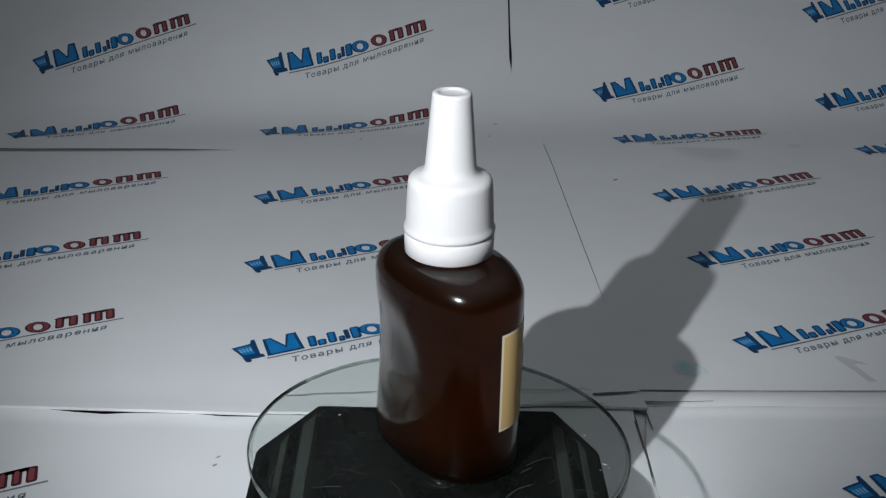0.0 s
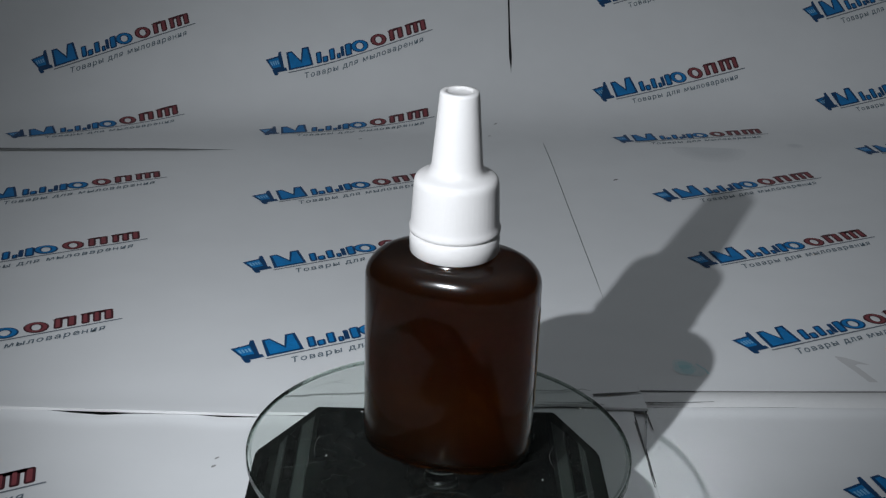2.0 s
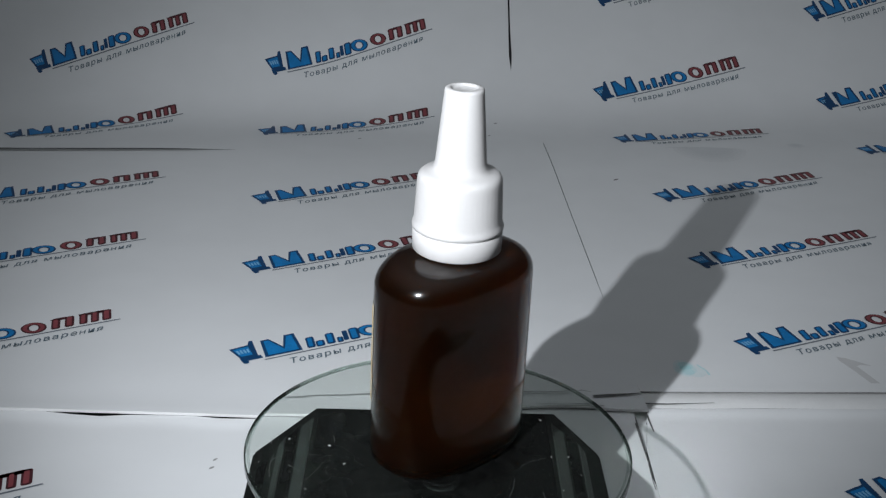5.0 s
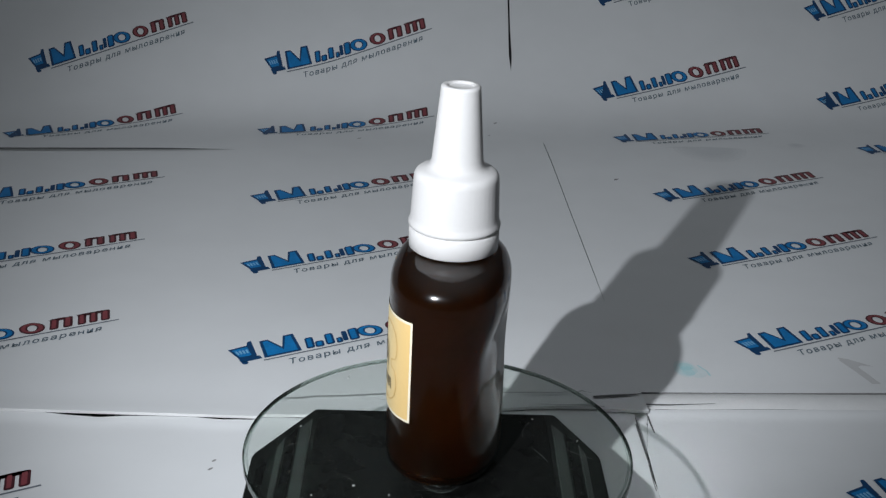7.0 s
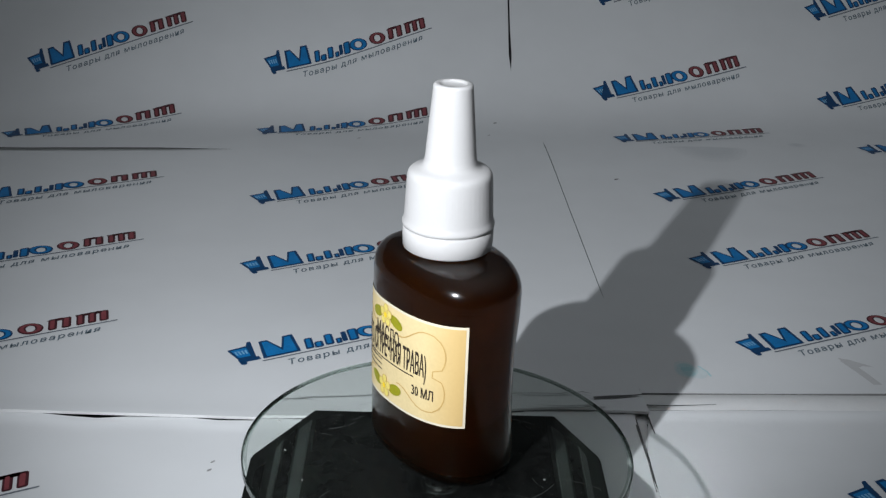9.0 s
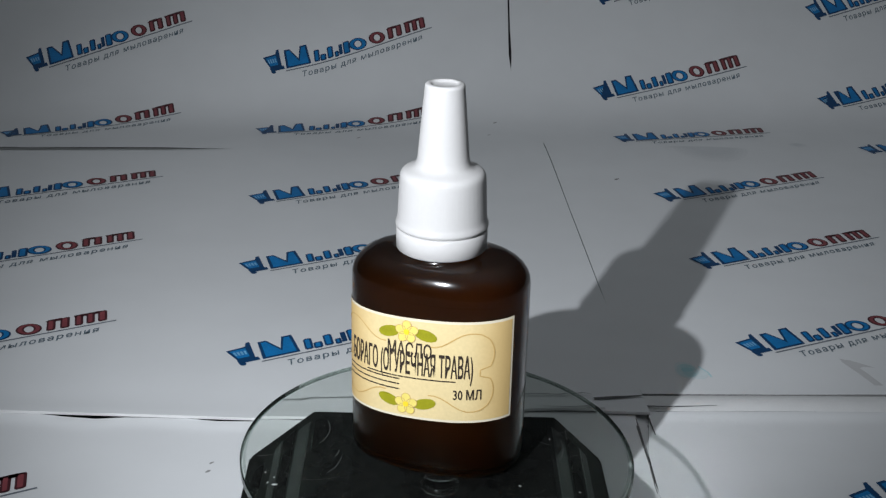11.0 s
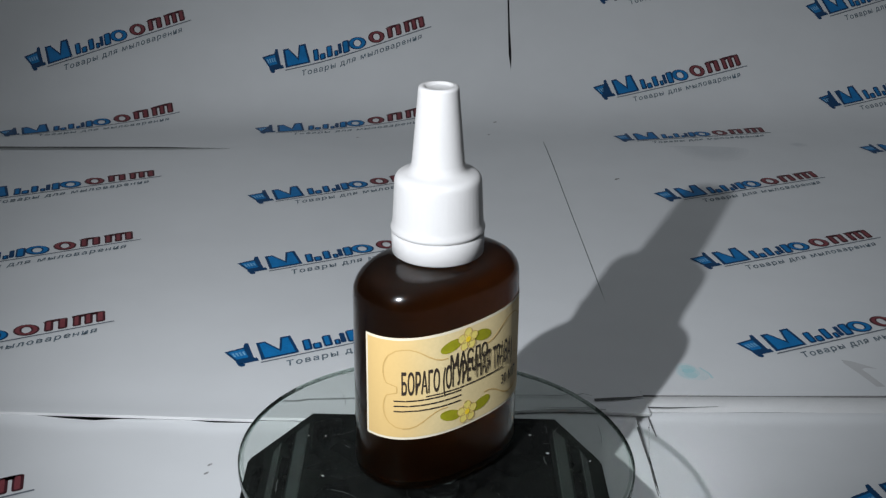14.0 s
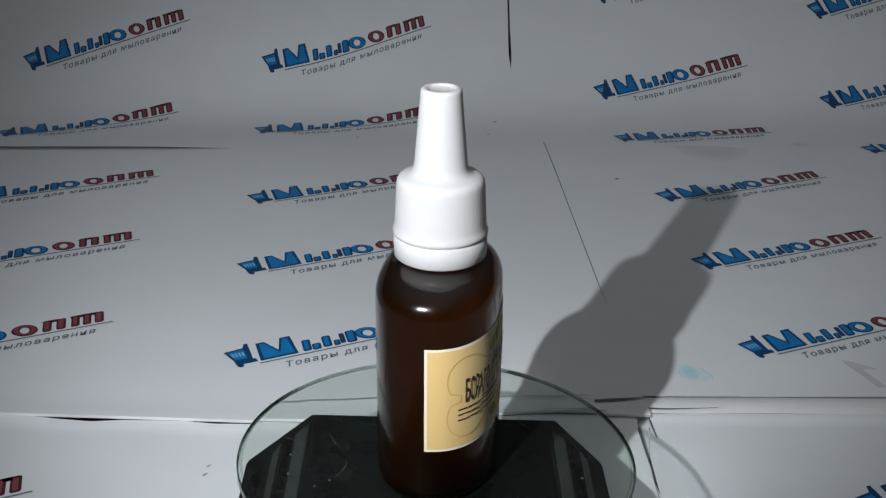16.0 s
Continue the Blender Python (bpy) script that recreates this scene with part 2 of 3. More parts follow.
def sheet(name, left, right, front, far, top, thick, label, curl=0.0, nx=70, ny=170, back_edge=None, bunch=1.25, edge=JOINT_SHADE):
    """A stiff sheet between left(y) and right(y), from front(x) to far, its front edge lifted by curl."""
    bm = bmesh.new()
    rows = []
    for j in range(ny + 1):
        w = (j / ny) ** bunch
        row = []
        for i in range(nx + 1):
            yg = 0.346 + w * (far - 0.346)
            x = left(yg) + (right(yg) - left(yg)) * i / nx
            end = back_edge(x) if back_edge else far
            y = front(x) + w * (end - front(x))
            x = left(y) + (right(y) - left(y)) * i / nx
            d = y - front(x)
            lift = curl * math.exp(-(d / 0.007) ** 2) * (0.35 + 1.3 * abs(noise.noise((x * 17, 7.7, 0.3))))
            if back_edge:
                lift = 0.0011 * math.exp(-((end - y) / 0.004) ** 2) * (0.5 + abs(noise.noise((x * 11, 2.2, 0.9))))
            row.append(Vector((x, y, top + rise(x, y) + lift)))
        rows.append(row)
    up = [[bm.verts.new(p) for p in row] for row in rows]
    for a, b in zip(up, up[1:]):
        for i in range(nx):
            bm.faces.new((a[i], a[i + 1], b[i + 1], b[i]))
    rim = up[0] + [r[-1] for r in up[1:]] + up[-1][-2::-1] + [r[0] for r in up[-2:0:-1]]
    low = [bm.verts.new(v.co - Vector((0, 0, thick))) for v in rim]
    rim = [bm.verts.new(v.co) for v in rim]
    for k in range(len(rim)):
        n = (k + 1) % len(rim)
        bm.faces.new((rim[n], rim[k], low[k], low[n])).material_index = 1
    return tagged(part(name, bm, [PAPER, edge], None, smooth=True), label, "backdrop sheet", "printed backdrop sheets")


def table():
    bm = prism([(-1.2, -0.9), (1.2, -0.9), (1.2, 1.6), (-1.2, 1.6)], -0.04, -0.0094, 0.002)
    tagged(part("table_top", bm, TABLE, None, smooth=False), "dark table top under the printed backdrop sheets", "table", kind="structure")


def back_board():
    """The sloping board that the sheets lean on."""
    bm = bmesh.new()
    nx, ys = 28, (0.68, 0.72, 0.75, 0.78, 0.81, 0.85, 0.9, 1.0, 1.1, 1.25)
    pts = [(-0.62 + 1.24 * i / nx, y) for y in ys for i in range(nx + 1)]
    up = [bm.verts.new((x, y, max(-0.0090, rise(x, y) - 0.0060))) for x, y in pts]
    low = [bm.verts.new((x, y, -0.0096)) for x, y in pts]
    w, n = nx + 1, len(ys)
    for j in range(n - 1):
        for i in range(nx):
            k = j * w + i
            bm.faces.new((up[k], up[k + 1], up[k + w + 1], up[k + w]))
            bm.faces.new((low[k], low[k + w], low[k + w + 1], low[k + 1]))
    for i in range(nx):
        k = (n - 1) * w + i
        bm.faces.new((up[k], up[k + 1], low[k + 1], low[k]))
        bm.faces.new((up[i + 1], up[i], low[i], low[i + 1]))
    for j in range(n - 1):
        a, b = j * w, j * w + nx
        bm.faces.new((up[a], up[a + w], low[a + w], low[a]))
        bm.faces.new((up[b + w], up[b], low[b], low[b + w]))
    tagged(part("back_board", bm, TABLE, None, smooth=False), "dark sloping board behind the printed sheets", "board", kind="structure")


table()
back_board()
left_front = lambda x: 0.3704 - 0.006 * x + 0.0100 * min(1, max(0, (x + 0.02) / 0.065))
right_front = lambda x: 0.3926 + 0.045 * max(0, x - 0.0646)
near_joint = lambda x: min(0.3803, left_front(x) + 0.0003 - 0.0022 * math.exp(-((x + 0.105) / 0.008) ** 2) - 0.0015 * math.exp(-((x + 0.060) / 0.009) ** 2))
sheet_a = sheet("backdrop_sheet", lambda y: -0.6, lambda y: seam(y) - gap(y) / 2, left_front, 1.26, 0.0, 0.0010,
                "white printed backdrop sheet with blue and red marks, bent up behind", curl=0.0008, edge=PAPER_EDGE)
sheet_b = sheet("backdrop_sheet", lambda y: seam(y) + gap(y) / 2, lambda y: 0.6, right_front, 1.26, -0.0002, 0.0008,
                "white printed backdrop sheet with a grey angled mark, bent up behind", curl=0.0004, edge=JOINT_GREY)
sheet_c = sheet("backdrop_sheet", lambda y: -0.6, lambda y: 0.0724 - 0.0013 * min(1, max(0, (y - 0.33) / 0.045)) - 0.0008 * max(0, noise.noise((y * 60, 0.7, 2.0))), lambda x: 0.02, 0.3768, -0.0014, 0.008,
                "white printed sheet lying in front, under the turntable", back_edge=near_joint, bunch=0.5)
sheet_d = sheet("backdrop_sheet", lambda y: 0.0722 + 0.0034 * min(1, max(0, (y - 0.358) / 0.022)), lambda y: 0.6, lambda x: 0.02, 0.384, -0.0012, 0.008,
                "white printed sheet lying in front beside the turntable", back_edge=lambda x: right_front(x) - 0.0110 + 0.0006 * noise.noise((x * 19, 3.3, 0.8)), bunch=0.5)
sheet_e = sheet("backdrop_sheet", lambda y: 0.035 if y > 0.3775 else 0.0719, lambda y: 0.0790 if y > 0.3775 else 0.0748, lambda x: 0.348, 0.43, -0.0024, 0.005,
                "plain white sheet under the joint of the printed sheets", nx=24, ny=60)


def fold_strip(parent, x0, x1, back_edge, width, top, high, label):
    """The sheet's folded edge, a low rounded strip along the joint with ragged ends to its front."""
    bm = bmesh.new()
    rows = []
    n = 90
    for i in range(n + 1):
        x = x0 + (x1 - x0) * i / n
        wob = 0.0004 * noise.noise((x * 23, 1.7, 6.0))
        row = []
        for k in range(9):
            a = k / 8
            row.append(bm.verts.new((x, back_edge(x) - width * (1 - a) + wob * (1 - a), top + (high + wob) * math.sin(math.pi * (0.06 + 0.88 * a)) ** 0.7)))
        rows.append(row)
    for a, b in zip(rows, rows[1:]):
        for k in range(8):
            bm.faces.new((a[k], b[k], b[k + 1], a[k + 1]))
    return part("folded_edge", bm, PAPER_EDGE, parent, label)


fold_strip(sheet_d, 0.0722, 0.55, lambda x: right_front(x) + 0.0008, 0.0105, -0.0013, 0.0014, "white folded paper edge")

# ---- the printed marks on the sheets ----
LINE = 0.0729          # length of the mark's underline
TIP = (-0.10, 0.134)   # tip of its basket, in lengths of the line from the line's start
TAGLINE = text_mesh("Товары для мыловарения", 0.0033, 0.89, shear=0.42, weight=0.012, spread=1.22)


def leaning(x, w, h, base=0.0, lean=0.1):
    """A leaning bar with soft corners."""
    c = 0.18 * min(w, h)
    p = [(x + c, base), (x + w - c, base), (x + w, base + c), (x + w, h - c), (x + w - c, h), (x + c, h), (x, h - c), (x, base + c)]
    return poly([(a + lean * (b - base), b) for a, b in p])


def ring(cx, cy, rx, ry, w):
    a, b = oval(cx, cy, rx, ry, -12, 20), oval(cx, cy, rx - w, ry - w * 0.7, -12, 20)
    return np.vstack((a, b)), [(k, (k + 1) % 20, 20 + (k + 1) % 20, 20 + k) for k in range(20)]


def mark_pieces():
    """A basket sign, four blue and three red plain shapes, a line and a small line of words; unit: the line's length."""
    out = {}

    def add(shape, mat, level=0, to="line"):
        out.setdefault(to, []).append((*shape, mat, level))

    # basket sign
    add(poly([(-0.105, 0.142), (-0.02, 0.150), (-0.004, 0.182), (0.012, 0.182), (-0.012, 0.045), (-0.088, 0.045)]), NAVY, 0, "sign")
    add(poly([(-0.092, 0.130), (-0.022, 0.137), (-0.030, 0.060), (-0.080, 0.060)]), BLUE, 1, "sign")
    for k in range(4):
        add(poly([(-0.084 + 0.015 * k, 0.115), (-0.075 + 0.015 * k, 0.115), (-0.075 + 0.014 * k, 0.082), (-0.083 + 0.014 * k, 0.082)]), PALE, 2, "sign")
    add(poly([(-0.092, 0.046), (0.0, 0.046), (0.0, 0.018), (-0.092, 0.018)]), NAVY, 0, "sign")
    add((oval(-0.078, 0.010, 0.014, 0.014), [tuple(range(18))]), NAVY, 0, "sign")
    # blue shapes: heavy leaning bars, dark at the edge and lighter within
    def bar(to, x, w, h, base, dark, light, lean=0.26, rim=0.0095):
        add(leaning(x, w, h, base, lean), dark, 0, to)
        if w > 2.6 * rim and h - base > 2.6 * rim:
            add(leaning(x + rim + lean * rim * 0.5, w - 2 * rim, h - rim, base + rim, lean), light, 1.2, to)

    def loop(to, cx, cy, rx, ry, w, dark, light):
        add(ring(cx, cy, rx, ry, w), dark, 0, to)
        add(ring(cx, cy, rx - 0.008, ry - 0.007, w - 0.016), light, 1.2, to)

    crown = [(0.010, 0.016), (0.042, 0.166), (0.080, 0.166), (0.112, 0.078), (0.152, 0.174), (0.198, 0.174), (0.176, 0.016)]
    add(poly(crown), NAVY, 0, "blue_0")
    add(poly([(0.028, 0.027), (0.052, 0.152), (0.074, 0.152), (0.110, 0.052), (0.158, 0.160), (0.182, 0.160), (0.164, 0.027)]), BLUE, 1.2, "blue_0")
    for n, (x, w, h, base) in enumerate(((0.200, 0.038, 0.112, 0.018), (0.240, 0.040, 0.066, 0.014), (0.290, 0.040, 0.112, 0.018), (0.338, 0.028, 0.060, 0.014), (0.370, 0.024, 0.106, 0.022),
                                         (0.398, 0.046, 0.116, 0.014))):
        bar("blue_%d" % (4 + n), x, w, h, base, NAVY, BLUE)
    loop("blue_3", 0.512, 0.064, 0.058, 0.053, 0.036, NAVY, BLUE)
    # red shapes: a loop and two groups of leaning bars under a head
    loop("red_0", 0.644, 0.064, 0.054, 0.053, 0.034, MAROON, RED)
    for n, (x, w) in enumerate(((0.706, 0.038), (0.764, 0.040), (0.826, 0.036), (0.876, 0.036), (0.926, 0.040))):
        bar("red_%d" % (1 + n), x, w, 0.114, 0.016, MAROON, RED)
    for n, (x, w) in enumerate(((0.724, 0.084), (0.846, 0.134))):
        bar("red_%d" % (6 + n), x, w, 0.117, 0.094, MAROON, RED, 0.0)
    # line and words
    add(band([(k / 24, -0.0015) for k in range(25)], 0.009), GREY)
    vs, fs = TAGLINE
    add((vs / LINE + (0.505, -0.060), fs), SOFT_GREY, 0, "words")
    return out


MARK = mark_pieces()


def mark(parent, tip, end, top=0.0):
    """Lays a mark on a sheet so that its basket's tip and its line's end come to the two places."""
    tip, end = [K * a for a in tip], [K * a for a in end]
    p = Vector((*tip, rise(*tip)))
    q = Vector((*end, rise(*end)))
    span = (q - p).length / math.hypot(1 - TIP[0], TIP[1])
    e1 = (q - p).normalized()
    mx, my = (p.x + q.x) / 2, (p.y + q.y) / 2
    h = 0.004
    n = Vector((rise(mx - h, my) - rise(mx + h, my), rise(mx, my - h) - rise(mx, my + h), 2 * h)).normalized()
    e2 = n.cross(e1).normalized()
    turn = math.atan2(-TIP[1], 1 - TIP[0])
    c, s = math.cos(turn), math.sin(turn)

    def place(u, v, level):
        a, b = (u - TIP[0]) * span, (v - TIP[1]) * span
        w = p + e1 * (c * a + s * b) + e2 * (-s * a + c * b)
        return (w.x, w.y, top + rise(w.x, w.y) + 0.00018 + 0.00006 * level)

    whole = printed("printed_mark", MARK["line"], place, parent, "thin grey line of a printed mark")
    for key, pieces in MARK.items():
        if key == "sign":
            printed("basket_sign", pieces, place, whole, "blue basket sign")
        elif key == "words":
            printed("writing", pieces, place, whole, "small grey slanted writing")
        elif key.startswith("blue"):
            printed("blue_shape", pieces, place, whole, "plain blue printed shape")
        elif key.startswith("red"):
            printed("red_shape", pieces, place, whole, "plain dark red printed shape")
    return whole


def lattice(x0, y0, turn, i, j, a=0.1139, b=0.0663):
    c, s = math.cos(radians(turn)), math.sin(radians(turn))
    put = lambda u, v: (x0 + c * u - s * v, y0 + s * u + c * v)
    return put(i * a, j * b), put(i * a + 0.0776, j * b + 0.0227)


for i, j in ((0, 1), (0, 2), (0, 3), (-1, 1), (-1, 2), (-1, 3)):
    mark(sheet_a, *lattice(-0.0523, 0.2939, 4.6, i, j))
for tip, end in (((-0.1913, 0.5738), (-0.1158, 0.6052)), ((-0.0780, 0.5897), (0.0040, 0.6068)), ((-0.1938, 0.6299), (-0.1185, 0.6599)), ((-0.0806, 0.6430), (0.0019, 0.6641))):
    mark(sheet_a, tip, end)
for i, j in ((0, 1), (0, 2), (0, 3), (1, 1), (1, 2), (1, 3)):
    mark(sheet_b, *lattice(0.1030, 0.3089, 2.5, i, j), -0.0002)
for tip, end in (((0.0876, 0.5858), (0.1632, 0.599)), ((0.0829, 0.6344), (0.1628, 0.6579)), ((0.1964, 0.6398), (0.2765, 0.6650)),
                 ((0.2009, 0.6995), (0.2820, 0.7267)), ((0.1987, 0.5769), (0.2770, 0.5927)), ((0.0857, 0.6951), (0.1650, 0.7235))):
    mark(sheet_b, tip, end, -0.0002)
mark(sheet_c, (-0.1703, 0.2583), (-0.0947, 0.2872), -0.0014)
mark(sheet_d, (0.1120, 0.2918), (0.190, 0.3180), -0.0012)


def on_floor(top):
    return lambda u, v, level: (K * u, K * v, top + rise(K * u, K * v) + 0.00012 + 0.00003 * level)


# a faint grey angled shape, slightly darker than the paper
printed("angle_mark", [(*band([(0.1312, 0.3652), (0.1345, 0.3575), (0.1372, 0.3500), (0.1392, 0.3448)], 0.0026), ANGLE_GREY, 0),
                   (*poly([(0.1298, 0.3664), (0.1330, 0.3655), (0.1395, 0.3610), (0.1360, 0.3615), (0.1325, 0.3590)]), ANGLE_GREY, 1)], on_floor(-0.0002), sheet_b,
        "faint grey angled mark")
for k, ink in enumerate(STAINS):
    half_moon = np.vstack((oval(0.1272, 0.5683 + 0.002, 0.0185 - 0.0019 * k, 0.0032 - 0.0004 * k, 0, 12, 0, 180),
                           oval(0.1272 + 0.0018, 0.5683 + 0.002, 0.0167 - 0.0019 * k, 0.0200 - 0.0024 * k, 0, 18, 180, 360)))
    printed("stain", [(half_moon, [tuple(range(len(half_moon)))], ink, k)], on_floor(-0.0002), sheet_b, "faint grey half-round stain")
    printed("stain", [(oval(0.1709, 0.5789, 0.0046 - 0.0007 * k, 0.0042 - 0.0006 * k, 0, 14), [tuple(range(14))], ink, k)], on_floor(-0.0002), sheet_b, "faint grey stain")
# a pale teal caustic, its light put into colour as overlapping blots
rnd = random.Random(8)
blots = []
for k, ink in enumerate(TEALS):
    for _ in range(5 - k):
        blots.append((oval(0.0819 + rnd.uniform(-1, 1) * 0.0016, 0.3559 + rnd.uniform(-1, 1) * 0.0022, 0.0031 - 0.0006 * k, 0.0040 - 0.0009 * k, 30, 14), [tuple(range(14))], ink, k + 0.1 * len(blots)))
blots.append((*band([(0.0819 + 0.0030, 0.3559 + 0.0030), (0.0819 + 0.0052, 0.3559 - 0.0005), (0.0819 + 0.0058, 0.3559 - 0.0035)], 0.0007), TEALS[2], 0))
printed("painted_caustic", blots, on_floor(-0.0002), sheet_b, "pale teal caustic painted on the sheet")
printed("speck", [(*poly([(0.0796, 0.5225), (0.0816, 0.5240), (0.0820, 0.5250), (0.0803, 0.5243)]), INK, 0)], on_floor(-0.0002), sheet_b, "dark speck")
for px, py, size, own, top in ((-0.0531, 0.3005, 0.0008, sheet_c, -0.0014), (-0.0534, 0.2965, 0.0009, sheet_c, -0.0014), (0.0330, 0.6000, 0.0012, sheet_a, 0),
                               (0.0295, 0.5830, 0.0010, sheet_a, 0), (-0.0300, 0.5760, 0.0012, sheet_a, 0)):
    printed("speck", [(oval(px, py, size, 0.45 * size, 50, 9), [tuple(range(9))], SPECK, 0)], on_floor(top), own, "small grey speck")
# the darkness inside the slit, painted as flat shapes on top of the sheet
printed("slit", [(*poly([(-0.26, 0.5390), (-0.17, 0.5425), (-0.115, 0.5470), (-0.083, 0.5500), (-0.115, 0.5502), (-0.17, 0.5462), (-0.26, 0.5425)]), SLIT_GREY, 0),
                 (*poly([(-0.26, 0.5400), (-0.17, 0.5437), (-0.115, 0.5480), (-0.083, 0.5500), (-0.115, 0.5502), (-0.17, 0.5462), (-0.26, 0.5425)]), JOINT_SHADE, 1)], on_floor(0.0004),
        sheet_a, "slit where the sheet is cut, its shade painted dark")



def shade_line(own, top, mat, points, widths):
    """A dark flat strip along a joint, with the gap's shade put into its colour."""
    left, right = [], []
    for k, (x, y) in enumerate(points):
        a, b = points[max(0, k - 1)], points[min(len(points) - 1, k + 1)]
        d = Vector((b[0] - a[0], b[1] - a[1])).normalized() * widths[k] / 2
        left.append((x - d.y, y + d.x))
        right.append((x + d.y, y - d.x))
    n = len(points)
    vs = np.array(left + right)
    printed("joint_shade_strip", [(vs, [(k, k + 1, n + k + 1, n + k) for k in range(n - 1)], mat, 0)], lambda u, v, level: (u, v, top), own, "dark strip painting the shade in the joint")


shade_line(sheet_c, -0.0012, JOINT_SHADE, [(0.0639, 0.3789), (0.0678, 0.3789), (0.0713, 0.3788)], (0.0007, 0.0011, 0.0012))
shade_line(sheet_c, -0.0013, JOINT_SHADE, [(0.0709, 0.3792), (0.0712, 0.374), (0.0714, 0.3642), (0.0716, 0.3554)], (0.0010, 0.0010, 0.0008, 0.0005))
shade_line(sheet_c, -0.0013, JOINT_SHADE, [(0.0716, 0.3554), (0.0716, 0.3511), (0.0717, 0.3467), (0.0715, 0.3402), (0.0717, 0.3358)], (0.0005, 0.0002, 0.0006, 0.0002, 0.0003))
shade_line(sheet_a, 0.0006, JOINT_SHADE, [(0.0585, 0.3883), (0.0643, 0.3892), (0.0701, 0.3902), (0.0751, 0.3913)], (0.0015, 0.0018, 0.0012, 0.0004))
shade_line(sheet_d, 0.0003, JOINT_SHADE, [(0.0730, 0.3850), (0.0765, 0.3847), (0.0824, 0.3847), (0.091, 0.3855), (0.0989, 0.3864)], (0.0004, 0.0009, 0.0007, 0.0003, 0.0002))
shade_line(sheet_d, -0.0008, JOINT_SHADE, [(0.0754, 0.3815), (0.0755, 0.375), (0.076, 0.3683)], (0.0005, 0.0006, 0.0003))
shade_line(sheet_a, 0.0014, SLIT_GREY, [(0.0387, 0.3799), (0.0483, 0.3797), (0.0558, 0.3806), (0.0613, 0.3807)], (0.0002, 0.0006, 0.0008, 0.0006))
shade_line(sheet_a, 0.0010, SLIT_GREY, [(-0.0473, 0.3802), (-0.0376, 0.3811), (-0.0353, 0.3821), (-0.0239, 0.3831), (-0.011, 0.3851), (0.0397, 0.3885), (0.0472, 0.3885), (0.055, 0.3915), (0.058, 0.3904)], (0.0004, 0.0008, 0.0005, 0.0006, 0.0005, 0.0006, 0.0007, 0.0006, 0.0002))

# ---- turntable: black base, panel, strips and a clear turning disc ----
CX, CY, DISC_Z, DISC_R = 0.0054, 0.2847, 0.0437, 0.0479


def turntable_base():
    base = new("turntable")
    base.location = (0.0055, 0.283, -0.0014)
    tagged(base, "black plastic turntable base with chamfered corners and grey strips", "turntable")
    h = 0.0340
    o = [(-0.0337, 0.0370), (0.0325, 0.0370), (0.0425, 0.0165), (0.0435, -0.0635), (0.0337, -0.0870), (-0.0337, -0.0870), (-0.0478, -0.0635), (-0.0478, 0.0135)]
    part("body", prism(o[::-1], 0.0, h, 0.0008), BLACK, base, smooth=False)
    part("panel", prism([(-0.0325, 0.0355), (-0.0325, -0.0855), (0.0305, -0.0855), (0.0295, 0.0355)], h - 0.0001, h + 0.0004, 0.0002), PANEL, base, "glossy black panel", smooth=False)
    for s in (-1, 1):
        for x, w, m, reach in ((0.0336, 0.0030, STRIP, 0.031), (0.0372, 0.0022, PANEL, 0.026), (0.0400, 0.0016, STRIP, 0.021), (0.0436, 0.0022, PANEL, 0.010)):
            x -= 0.0028 if s > 0 else 0
            if s > 0 and x > 0.040:
                continue
            q = [(s * x, reach), (s * (x + w), reach - 0.005), (s * (x + w), -reach - 0.045), (s * x, -reach - 0.050)]
            part("strip", prism(q, h - 0.0001, h + 0.0004, 0.0002), m, base, "dark grey strip" if m is STRIP else "", smooth=False)
    hub = part("hub", lathe([(0.0, 0.0), (0.0046, 0.0), (0.0046, 0.0016), (0.0034, 0.0024), (0.0030, 0.0085), (0.0, 0.0085)], 40), CLEAR, base, "small clear plastic hub", smooth=False)
    ring_bm = lathe([(0.0036, 0.0), (0.0047, 0.0), (0.0048, 0.0010), (0.0044, 0.0016), (0.0038, 0.0016), (0.0035, 0.0008)], 40, closed=True)
    part("hub_ring", ring_bm, CLEAR_RING, base, "pale clear ring round the hub").location = (0.0008, 0.0005, h + 0.0006)
    hub.location = (0.0008, 0.0005, h + 0.0003)
    return base


